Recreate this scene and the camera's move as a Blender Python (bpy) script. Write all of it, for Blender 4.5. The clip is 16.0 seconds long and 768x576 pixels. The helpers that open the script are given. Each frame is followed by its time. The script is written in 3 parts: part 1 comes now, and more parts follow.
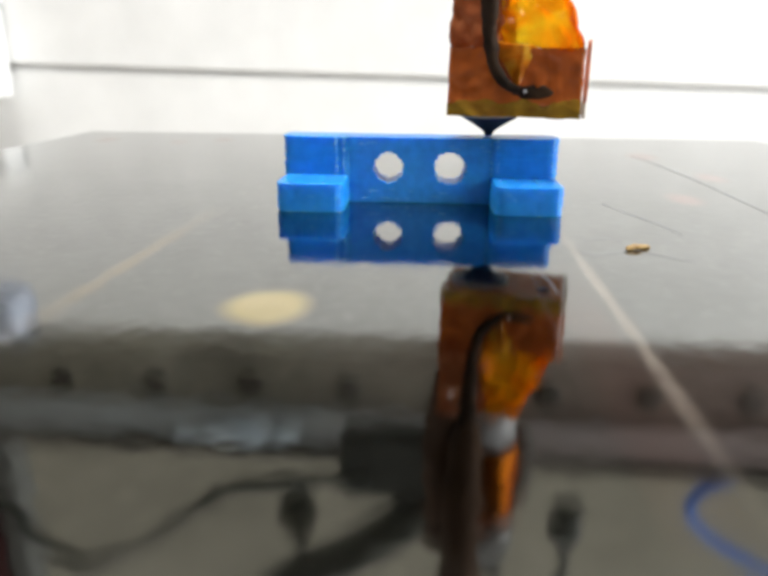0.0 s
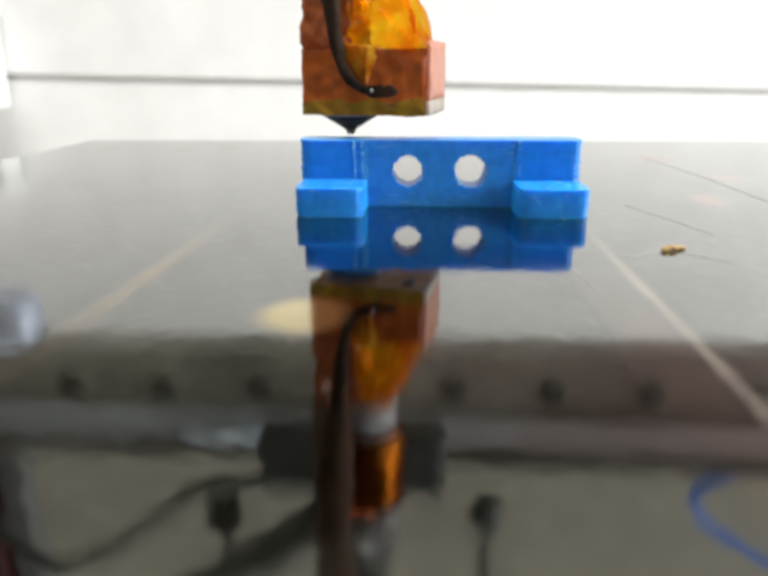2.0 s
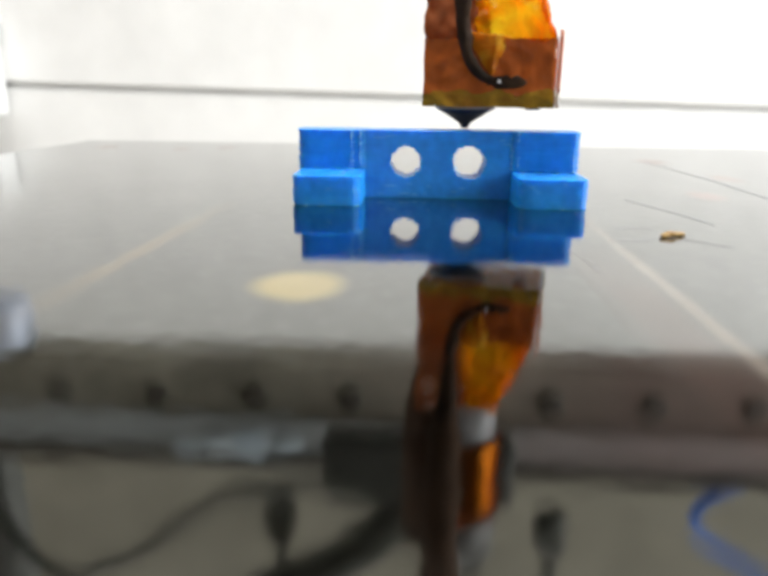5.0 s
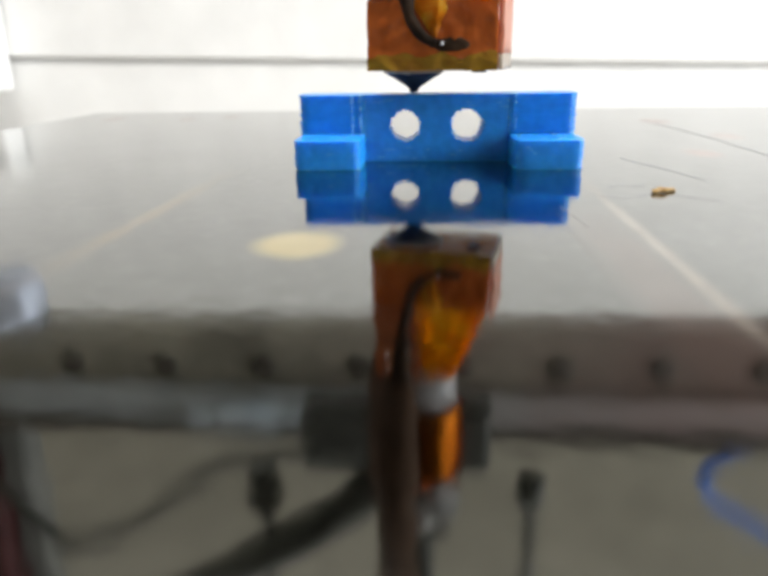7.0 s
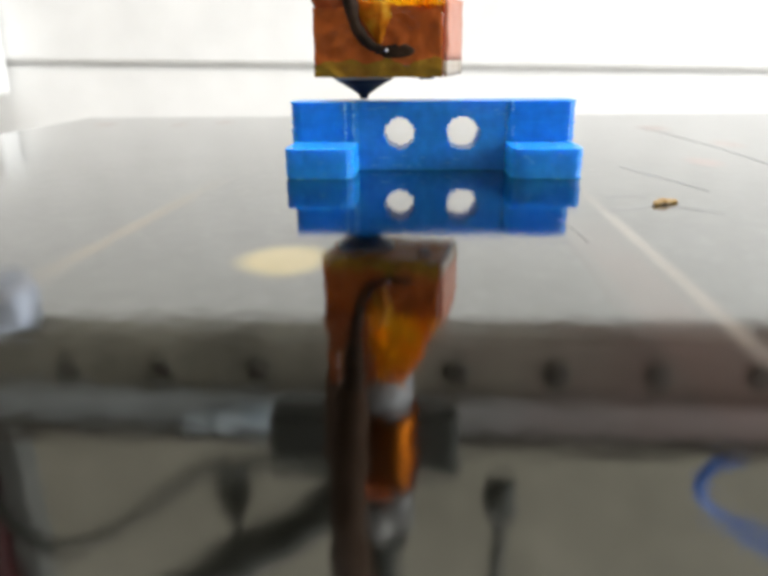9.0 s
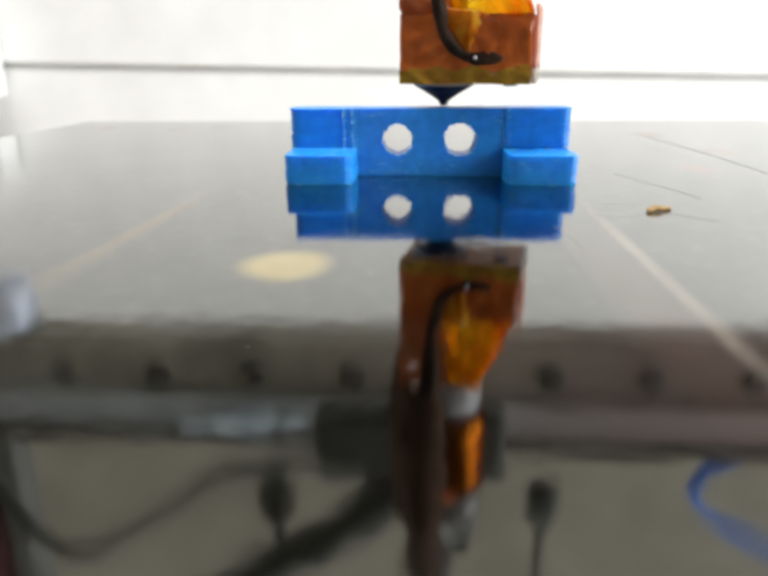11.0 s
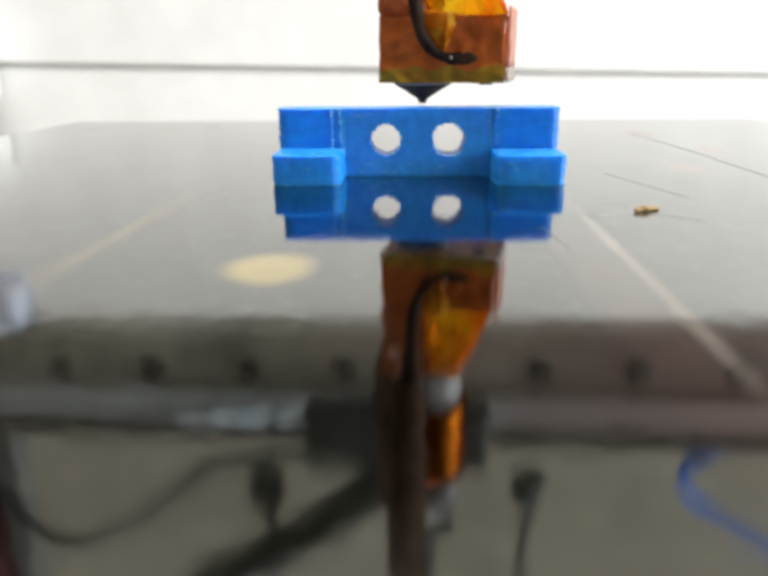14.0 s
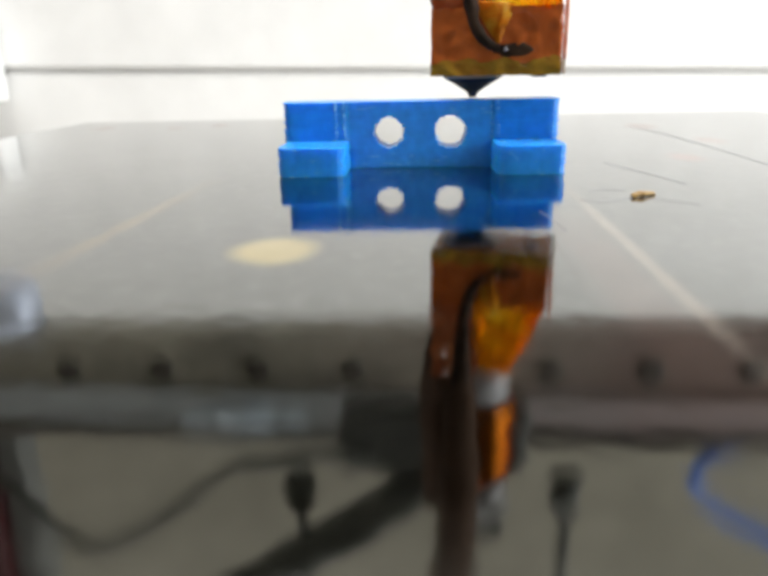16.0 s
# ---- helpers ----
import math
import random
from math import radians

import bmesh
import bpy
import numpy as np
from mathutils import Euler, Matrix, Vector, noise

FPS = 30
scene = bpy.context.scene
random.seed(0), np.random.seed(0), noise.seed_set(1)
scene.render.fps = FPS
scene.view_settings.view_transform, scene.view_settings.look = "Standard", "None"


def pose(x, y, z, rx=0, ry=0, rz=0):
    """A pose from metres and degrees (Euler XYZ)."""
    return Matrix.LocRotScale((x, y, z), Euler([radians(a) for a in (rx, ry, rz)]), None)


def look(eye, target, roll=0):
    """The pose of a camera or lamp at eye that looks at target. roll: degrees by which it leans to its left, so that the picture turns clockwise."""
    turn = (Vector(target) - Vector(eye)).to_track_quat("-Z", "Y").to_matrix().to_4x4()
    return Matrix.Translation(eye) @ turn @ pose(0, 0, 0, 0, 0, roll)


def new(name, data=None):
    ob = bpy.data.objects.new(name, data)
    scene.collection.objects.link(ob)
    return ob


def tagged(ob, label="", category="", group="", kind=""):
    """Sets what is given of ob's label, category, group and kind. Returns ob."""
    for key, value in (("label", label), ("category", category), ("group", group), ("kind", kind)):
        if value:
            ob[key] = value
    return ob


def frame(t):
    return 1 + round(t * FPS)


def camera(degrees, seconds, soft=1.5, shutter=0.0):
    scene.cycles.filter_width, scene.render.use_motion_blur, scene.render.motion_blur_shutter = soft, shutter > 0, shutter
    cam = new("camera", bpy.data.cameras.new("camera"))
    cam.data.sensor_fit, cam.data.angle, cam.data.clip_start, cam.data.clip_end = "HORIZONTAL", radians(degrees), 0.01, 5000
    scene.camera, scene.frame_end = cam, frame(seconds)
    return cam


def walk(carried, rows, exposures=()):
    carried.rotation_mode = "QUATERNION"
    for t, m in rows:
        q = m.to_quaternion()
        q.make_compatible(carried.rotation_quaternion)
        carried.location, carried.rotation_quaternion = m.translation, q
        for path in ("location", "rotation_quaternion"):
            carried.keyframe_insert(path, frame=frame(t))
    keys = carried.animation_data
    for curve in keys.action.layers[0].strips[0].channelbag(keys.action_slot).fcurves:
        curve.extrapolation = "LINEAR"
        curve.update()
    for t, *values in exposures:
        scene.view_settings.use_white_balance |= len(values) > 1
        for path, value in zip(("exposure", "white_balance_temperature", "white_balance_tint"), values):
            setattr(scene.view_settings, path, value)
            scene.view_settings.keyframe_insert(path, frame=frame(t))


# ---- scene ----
# Lengths below are in millimetres unless a name says otherwise; S turns them into metres.
S = 0.001
cam = camera(59.33, 16.0, soft=3.9)
cam.data.dof.use_dof, cam.data.dof.focus_distance, cam.data.dof.aperture_fstop = True, 0.112, 24.0


def cam_pose(x, y, z, yaw, pitch, roll):
    """Camera pose from millimetres and degrees; yaw to the left, pitch up, roll to the left."""
    return pose(x * S, y * S, z * S, 90 + pitch, 0, yaw) @ pose(0, 0, 0, 0, 0, roll)


PATH = [
    (0.0, 0.42, -100.06, 22.31, 3.14, -18.58, 0.50),
    (0.5, -0.34, -101.46, 20.76, 3.69, -17.65, -0.26),
    (1.0, -1.04, -100.51, 21.46, 2.88, -18.19, -0.36),
    (1.5, -0.78, -101.61, 21.39, 3.62, -18.33, -1.06),
    (2.0, -4.21, -103.52, 21.37, 2.52, -17.97, -0.16),
    (2.5, -3.77, -104.61, 21.06, 3.05, -18.01, -0.30),
    (3.0, -4.24, -104.28, 20.73, 3.00, -17.97, -0.22),
    (3.5, -4.47, -103.65, 18.86, 1.74, -17.17, 0.18),
    (4.0, -3.94, -100.87, 18.13, 2.04, -16.13, 0.54),
    (6.5, -4.51, -102.95, 15.96, 3.00, -18.56, -0.09),
    (7.0, -2.36, -101.19, 16.96, 3.35, -19.18, -0.82),
    (7.5, -3.06, -100.63, 16.81, 2.58, -19.03, -0.22),
    (8.0, -2.98, -101.73, 17.68, 2.37, -18.83, 0.04),
    (8.5, -2.71, -100.55, 17.13, 2.71, -18.53, -0.02),
    (8.7, -2.43, -100.44, 17.09, 3.07, -18.69, -0.67),
    (10.8, -0.97, -101.25, 18.60, 2.65, -19.15, -0.03),
    (11.0, -2.23, -101.67, 17.74, 2.70, -18.57, -0.35),
    (11.5, -1.74, -101.30, 17.59, 2.62, -18.48, -0.49),
    (12.0, -1.20, -101.39, 18.34, 2.63, -19.12, -0.76),
    (12.5, -1.11, -100.87, 17.41, 2.27, -18.46, -0.47),
    (13.0, -0.50, -101.29, 18.39, 1.98, -18.68, -0.01),
    (13.5, -1.37, -103.59, 17.89, 1.77, -18.76, -0.22),
    (14.0, -1.33, -106.05, 17.96, 2.23, -18.70, -0.48),
    (14.5, -0.36, -107.27, 17.86, 3.23, -19.00, -1.13),
    (15.0, -1.36, -107.10, 18.38, 3.27, -19.32, -1.68),
    (15.5, -0.71, -106.29, 17.20, 3.35, -19.19, -1.63),
    (16.0, -0.57, -104.57, 16.79, 3.00, -18.56, -1.25),
]
walk(cam, [(t, cam_pose(*r)) for t, *r in PATH])

# Nozzle place over the bed, time by time: seconds, across, along (the bed slides so that the nozzle stays at HEAD_Y).
HEAD_Y = 15.0
TRACE = [
    (0.0, 11.23, 12.13), (0.2, 15.9, 12.1), (0.4, 21.0, 12.1), (0.5, 22.41, 12.07), (0.6, 22.6, 12.7), (0.8, 19.5, 13.9),
    (1.0, 13.78, 15.17), (1.5, -0.67, 16.18), (2.0, -15.09, 17.75), (2.2, -21.4, 16.8), (2.4, -22.6, 15.8),
    (2.5, -21.33, 15.34), (2.6, -19.0, 14.8), (3.0, -8.17, 12.77), (3.5, 6.57, 12.47), (4.0, 19.59, 13.72),
    (4.2, 22.4, 14.0), (4.4, 21.5, 14.6), (5.0, 4.5, 15.6), (5.6, -13.0, 16.8), (6.0, -22.3, 17.0), (6.3, -21.6, 17.4),
    (6.5, -17.14, 17.29), (7.0, -3.72, 11.86), (7.5, 10.85, 11.24), (7.8, 18.6, 12.6), (8.0, 16.88, 13.74),
    (8.1, 3.5, 13.8), (8.2, -10.5, 13.8), (8.3, -20.6, 13.8), (8.4, -21.4, 13.9), (8.5, -14.6, 13.9), (8.7, -12.6, 14.0),
    (9.4, -7.6, 14.6), (10.1, -2.4, 14.2), (10.8, 2.0, 14.64), (11.0, 2.37, 14.37), (11.5, 6.22, 14.61), (12.0, 7.37, 13.07),
    (12.5, 12.48, 14.05), (12.8, 20.0, 13.8), (13.0, 21.03, 13.58), (13.2, 21.9, 15.0), (13.3, 21.2, 15.8),
    (13.5, 15.52, 17.17), (14.0, 0.87, 19.39), (14.5, -14.22, 20.79), (14.7, -20.4, 20.5), (14.8, -22.6, 20.2),
    (14.9, -22.3, 19.9), (15.0, -19.77, 19.61), (15.5, -6.0, 16.39), (16.0, 8.91, 15.11),
]

# ---------------------------------------------------------------- light
world = bpy.data.worlds.new("world")
scene.world = world
world.use_nodes = True
wn = world.node_tree.nodes
sky = wn.new("ShaderNodeTexSky")
sky.sky_type, sky.sun_disc, sky.sun_elevation, sky.sun_rotation = "NISHITA", False, radians(35), radians(120)
world.node_tree.links.new(sky.outputs[0], wn["Background"].inputs[0])
wn["Background"].inputs[1].default_value = 0.1


def area_light(name, eye, target, w, h, power, colour):
    data = bpy.data.lights.new(name, "AREA")
    data.shape, data.size, data.size_y, data.energy, data.color = "RECTANGLE", w, h, power, colour
    ob = new(name, data)
    ob.matrix_world = look(eye, target)
    return ob


# Daylight in the window's opening, and an added overhead fill that is out of view.
area_light("window_daylight", (1.46, -0.20, 0.62), (0, 0.25, 0.1), 1.1, 1.0, 41, (0.97, 0.99, 1.0))
area_light("overhead_fill_light", (-0.35, -0.05, 1.52), (-0.35, -0.05, 0), 0.9, 0.5, 32, (1.0, 0.985, 0.96))


# ---------------------------------------------------------------- materials
def mat(name, a, b, scale=200.0, rough=0.5, rough_var=0.1, metal=0.0, bump=0.0, bump_scale=None, spec=0.5, detail=5.0, stain=0.25):
    """Two tones mixed by fine grain and by broad stains, with uneven gloss and relief."""
    m = bpy.data.materials.new(name)
    m.use_nodes = True
    nt = m.node_tree
    N, L = nt.nodes, nt.links
    p = N["Principled BSDF"]
    co = N.new("ShaderNodeTexCoord")
    fine, broad = N.new("ShaderNodeTexNoise"), N.new("ShaderNodeTexNoise")
    fine.inputs["Scale"].default_value, fine.inputs["Detail"].default_value = scale, detail
    broad.inputs["Scale"].default_value, broad.inputs["Detail"].default_value = scale * 0.13, 3
    for n in (fine, broad):
        L.new(co.outputs["Object"], n.inputs["Vector"])
    mixv = N.new("ShaderNodeMix")
    mixv.inputs[0].default_value = stain
    L.new(fine.outputs[0], mixv.inputs[2])
    L.new(broad.outputs[0], mixv.inputs[3])
    ramp = N.new("ShaderNodeValToRGB")
    ramp.color_ramp.elements[0].position, ramp.color_ramp.elements[1].position = 0.32, 0.68
    ramp.color_ramp.elements[0].color, ramp.color_ramp.elements[1].color = (*a, 1), (*b, 1)
    L.new(mixv.outputs[0], ramp.inputs[0])
    L.new(ramp.outputs[0], p.inputs["Base Color"])
    mr = N.new("ShaderNodeMapRange")
    mr.inputs["To Min"].default_value, mr.inputs["To Max"].default_value = max(0.0, rough - rough_var), rough + rough_var
    L.new(broad.outputs[0], mr.inputs["Value"])
    L.new(mr.outputs[0], p.inputs["Roughness"])
    p.inputs["Metallic"].default_value = metal
    p.inputs["Specular IOR Level"].default_value = spec
    if bump:
        bn, bt = N.new("ShaderNodeBump"), N.new("ShaderNodeTexNoise")
        bt.inputs["Scale"].default_value, bt.inputs["Detail"].default_value = bump_scale or scale, 4
        L.new(co.outputs["Object"], bt.inputs["Vector"])
        bn.inputs["Distance"].default_value, bn.inputs["Strength"].default_value = bump, 1.0
        L.new(bt.outputs[0], bn.inputs["Height"])
        L.new(bn.outputs[0], p.inputs["Normal"])
    return m


def film_mat(name, thin, thick, share, rough=0.22, clear=0.0):
    """Tape film: light passes through it, and its face is glossy and creased."""
    m = mat(name, thin, thick, 260, rough, 0.08, bump=0.0004, bump_scale=160, stain=0.6)
    N, L = m.node_tree.nodes, m.node_tree.links
    p, out = N["Principled BSDF"], N["Material Output"]
    tr, mix = N.new("ShaderNodeBsdfTranslucent"), N.new("ShaderNodeMixShader")
    ramp = [n for n in N if n.type == "VALTORGB"][0]
    L.new(ramp.outputs[0], tr.inputs[0])
    mix.inputs[0].default_value = share
    L.new(p.outputs[0], mix.inputs[1])
    L.new(tr.outputs[0], mix.inputs[2])
    L.new(mix.outputs[0], out.inputs[0])
    if clear:
        see, two = N.new("ShaderNodeBsdfTransparent"), N.new("ShaderNodeMixShader")
        two.inputs[0].default_value = clear
        L.new(ramp.outputs[0], see.inputs[0])
        L.new(mix.outputs[0], two.inputs[1])
        L.new(see.outputs[0], two.inputs[2])
        L.new(two.outputs[0], out.inputs[0])
    return m


WHITE = mat("white_paint", (0.745, 0.745, 0.735), (0.815, 0.815, 0.805), 30, 0.55, 0.1, bump=0.0002, bump_scale=300)
CEIL = mat("ceiling_paint", (0.5, 0.49, 0.46), (0.58, 0.57, 0.54), 12, 0.8)
# Plaster of walls out of view, made dark to hold back fill light.
PLASTER = mat("dark_room_plaster", (0.14, 0.125, 0.1), (0.2, 0.18, 0.15), 8, 0.8, bump=0.001, bump_scale=60)
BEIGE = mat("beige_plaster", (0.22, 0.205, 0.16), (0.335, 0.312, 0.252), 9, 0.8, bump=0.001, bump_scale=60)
FLOOR = mat("floor_wood", (0.22, 0.14, 0.08), (0.34, 0.22, 0.13), 20, 0.45)
TABLE = mat("table_laminate", (0.5, 0.49, 0.47), (0.6, 0.59, 0.57), 40, 0.4)
BLACK = mat("black_plastic", (0.035, 0.036, 0.03), (0.085, 0.085, 0.07), 60, 0.6, bump=0.0003, stain=0.5)
WIRE = mat("matt_black_sleeve", (0.014, 0.009, 0.006), (0.075, 0.042, 0.024), 260, 0.7, bump=0.0004, bump_scale=300, spec=0.15)


def browning(m, brown_tone, start, end, most):
    """A browner tone that takes over along x from start to end (metres), in uneven patches."""
    N, L = m.node_tree.nodes, m.node_tree.links
    p = N["Principled BSDF"]
    co, sep, nz, add, rng, mix = N.new("ShaderNodeTexCoord"), N.new("ShaderNodeSeparateXYZ"), N.new("ShaderNodeTexNoise"), N.new("ShaderNodeMath"), N.new("ShaderNodeMapRange"), N.new("ShaderNodeMix")
    nz.inputs["Scale"].default_value, nz.inputs["Detail"].default_value = 22, 5
    L.new(co.outputs["Object"], sep.inputs[0])
    L.new(co.outputs["Object"], nz.inputs["Vector"])
    add.operation = "MULTIPLY_ADD"
    add.inputs[1].default_value = 0.16
    L.new(nz.outputs[0], add.inputs[0])
    L.new(sep.outputs[0], add.inputs[2])
    rng.inputs["From Min"].default_value, rng.inputs["From Max"].default_value, rng.inputs["To Max"].default_value = start + 0.08, end + 0.08, most
    L.new(add.outputs[0], rng.inputs["Value"])
    mix.data_type = "RGBA"
    L.new(rng.outputs[0], mix.inputs[0])
    L.new(p.inputs["Base Color"].links[0].from_socket, mix.inputs[6])
    mix.inputs[7].default_value = (*brown_tone, 1)
    L.new(mix.outputs[2], p.inputs["Base Color"])
    return m


BEAM = browning(mat("beam_grey", (0.185, 0.17, 0.137), (0.49, 0.455, 0.372), 70, 0.5, bump=0.0003, stain=0.6), (0.285, 0.2, 0.175), -0.06, 0.09, 0.9)
FLANGE = browning(mat("worn_grey_metal", (0.34, 0.357, 0.36), (0.6, 0.625, 0.64), 60, 0.45, bump=0.0003, stain=0.6), (0.45, 0.35, 0.34), -0.04, 0.09, 0.9)
LIP = mat("dark_lip", (0.06, 0.053, 0.04), (0.15, 0.13, 0.105), 60, 0.55, bump=0.0003, stain=0.5)
PALEGREY = mat("pale_grey_metal", (0.13, 0.134, 0.125), (0.21, 0.21, 0.2), 60, 0.5, bump=0.0002)
BUNDLE = mat("brown_sleeve", (0.05, 0.031, 0.021), (0.125, 0.073, 0.047), 120, 0.85, spec=0.1, bump=0.0004, bump_scale=200, stain=0.5)
HOLE = mat("screw_black", (0.06, 0.052, 0.042), (0.11, 0.098, 0.08), 300, 0.6)
STEEL = mat("steel", (0.45, 0.45, 0.46), (0.6, 0.6, 0.62), 200, 0.3, metal=1.0)
CHROME = mat("bright_steel", (0.72, 0.79, 0.95), (0.86, 0.9, 0.99), 200, 0.62, metal=1.0)
NOZZLE = mat("dark_brass", (0.035, 0.04, 0.055), (0.08, 0.085, 0.1), 500, 0.38, metal=0.6, bump=0.00005)
MAROON = mat("maroon_plastic", (0.05, 0.008, 0.01), (0.09, 0.015, 0.016), 200, 0.4)
BLUEFIL = mat("blue_filament", (0.01, 0.16, 0.8), (0.02, 0.24, 0.9), 200, 0.35)
GLAREBLUE = mat("pale_blue_glare", (0.6, 0.7, 0.8), (0.8, 0.87, 0.92), 120, 0.4)
CERAMIC = mat("white_insulator", (0.32, 0.32, 0.33), (0.44, 0.44, 0.46), 200, 0.4)
GREYRING = mat("grey_ring", (0.12, 0.114, 0.11), (0.2, 0.195, 0.19), 200, 0.4)


def soft_film(m, most, grain=700.0, least=0.6):
    """A thin film on the bed: the bed's own gloss at the rim (mesh value fade = 0), patchy film inside."""
    N, L = m.node_tree.nodes, m.node_tree.links
    at, nz, mul, clear, mix = N.new("ShaderNodeAttribute"), N.new("ShaderNodeTexNoise"), N.new("ShaderNodeMath"), N.new("ShaderNodeBsdfPrincipled"), N.new("ShaderNodeMixShader")
    rng = N.new("ShaderNodeMapRange")
    clear.inputs["Base Color"].default_value = (0.245, 0.247, 0.237, 1)
    clear.inputs["Metallic"].default_value, clear.inputs["Roughness"].default_value = 1.0, 0.07
    at.attribute_name, mul.operation = "fade", "MULTIPLY"
    nz.inputs["Scale"].default_value, nz.inputs["Detail"].default_value = grain, 4
    L.new([n for n in N if n.type == "TEX_COORD"][0].outputs["Object"], nz.inputs["Vector"])
    rng.inputs["From Min"].default_value, rng.inputs["From Max"].default_value = 0.3, 0.7
    rng.inputs["To Min"].default_value, rng.inputs["To Max"].default_value = most * least, most
    L.new(nz.outputs[0], rng.inputs["Value"])
    L.new(at.outputs["Fac"], mul.inputs[0])
    L.new(rng.outputs[0], mul.inputs[1])
    L.new(mul.outputs[0], mix.inputs[0])
    L.new(clear.outputs[0], mix.inputs[1])
    L.new(N["Principled BSDF"].outputs[0], mix.inputs[2])
    L.new(mix.outputs[0], N["Material Output"].inputs[0])
    return m


CREAM = soft_film(mat("cream_adhesive", (0.74, 0.6, 0.27), (0.82, 0.68, 0.36), 300, 0.13, 0.04, metal=0.95), 0.75, 260, 0.85)
PINK = soft_film(mat("pink_smudge", (0.46, 0.33, 0.31), (0.6, 0.43, 0.4), 500, 0.2, metal=0.8), 0.85)
SEAM = soft_film(mat("tape_seam", (0.62, 0.53, 0.45), (0.8, 0.71, 0.61), 500, 0.24, 0.08, metal=0.75), 0.42, 300)
SEAM_GREY = soft_film(mat("tape_seam_grey", (0.2, 0.18, 0.165), (0.28, 0.25, 0.23), 500, 0.2, 0.08, metal=0.9), 0.4)
OVERLAP = soft_film(mat("pinkish_tape", (0.28, 0.233, 0.213), (0.33, 0.28, 0.26), 300, 0.08, 0.02, metal=1.0), 0.5, 120)
SEAM_DARK = soft_film(mat("tape_seam_amber", (0.4, 0.31, 0.18), (0.56, 0.44, 0.27), 500, 0.22, 0.08, metal=0.7), 0.38)
CRUMB = mat("amber_crumb", (0.3, 0.17, 0.045), (0.5, 0.33, 0.11), 900, 0.35)
HAIR = mat("grey_strand", (0.36, 0.36, 0.39), (0.5, 0.5, 0.53), 900, 0.4)


def blotched(m, tones, scale=(110, 110, 210)):
    """Blotches and slanting streaks of several tones over a tape film, a few millimetres across."""
    N, L = m.node_tree.nodes, m.node_tree.links
    ramp = [n for n in N if n.type == "VALTORGB"][0]
    mp, nz, mix = N.new("ShaderNodeMapping"), N.new("ShaderNodeTexNoise"), N.new("ShaderNodeMix")
    mp.inputs["Scale"].default_value, mp.inputs["Rotation"].default_value = scale, (0, 0.5, 0.3)
    nz.inputs["Scale"].default_value, nz.inputs["Detail"].default_value, nz.inputs["Distortion"].default_value = 1.0, 5, 1.6
    L.new([n for n in N if n.type == "TEX_COORD"][0].outputs["Object"], mp.inputs["Vector"])
    L.new(mp.outputs[0], nz.inputs["Vector"])
    mix.inputs[0].default_value = 0.6
    L.new(ramp.inputs[0].links[0].from_socket, mix.inputs[2])
    L.new(nz.outputs[0], mix.inputs[3])
    L.new(mix.outputs[0], ramp.inputs[0])
    el = ramp.color_ramp.elements
    while len(el) < len(tones):
        el.new(0.5)
    for k, (e, c) in enumerate(zip(el, tones)):
        e.position, e.color = 0.36 + 0.3 * k / (len(tones) - 1), (*c, 1)
    return m


KAPTON = blotched(film_mat("brown_polyimide", (0.24, 0.055, 0.009), (0.62, 0.19, 0.024), 0.12, 0.13), ((0.34, 0.08, 0.015), (0.52, 0.122, 0.021), (0.64, 0.17, 0.034), (0.76, 0.36, 0.22)), (75, 75, 90))
OLIVE = mat("olive_polyimide", (0.24, 0.095, 0.008), (0.55, 0.34, 0.03), 350, 0.25, 0.08, bump=0.0004, bump_scale=260, stain=0.5)
TENT = blotched(film_mat("amber_film", (1.0, 0.42, 0.005), (1.0, 0.84, 0.025), 0.8, 0.12, 0.45), ((0.85, 0.22, 0.004), (1.0, 0.45, 0.008), (1.0, 0.68, 0.02), (1.0, 0.86, 0.1)), (55, 55, 85))
TONGUE = blotched(film_mat("amber_fold", (0.6, 0.2, 0.01), (0.9, 0.5, 0.03), 0.25, 0.1), ((0.6, 0.2, 0.012), (0.85, 0.36, 0.02), (0.95, 0.62, 0.06), (1.0, 0.86, 0.35)), (120, 120, 160))
RUST = film_mat("rust_film", (0.4, 0.115, 0.035), (0.66, 0.27, 0.12), 0.4, 0.15, 0.25)
PEACH = film_mat("peach_film", (0.75, 0.32, 0.2), (0.88, 0.5, 0.36), 0.45)
PALEFILM = film_mat("pale_film", (0.62, 0.52, 0.4), (0.8, 0.72, 0.62), 0.45)
AMBER = mat("amber_wrap", (0.09, 0.02, 0.002), (0.26, 0.075, 0.006), 120, 0.26, 0.06, metal=0.9, bump=0.0006, bump_scale=140, stain=0.6)
AMBER.node_tree.nodes["Principled BSDF"].inputs["Specular Tint"].default_value = (0.6, 0.26, 0.03, 1)
PLATE = mat("heater_plate", (0.1, 0.02, 0.015), (0.16, 0.03, 0.02), 100, 0.5)

BLUE = mat("blue_print", (0.008, 0.215, 0.69), (0.022, 0.31, 0.9), 700, 0.32, 0.1, bump=0.00006, bump_scale=1500)
bp = BLUE.node_tree.nodes["Principled BSDF"]
bp.inputs["Subsurface Weight"].default_value = 0.7
bp.inputs["Subsurface Radius"].default_value = (0.15, 0.5, 1.0)
bp.inputs["Subsurface Scale"].default_value = 0.0022

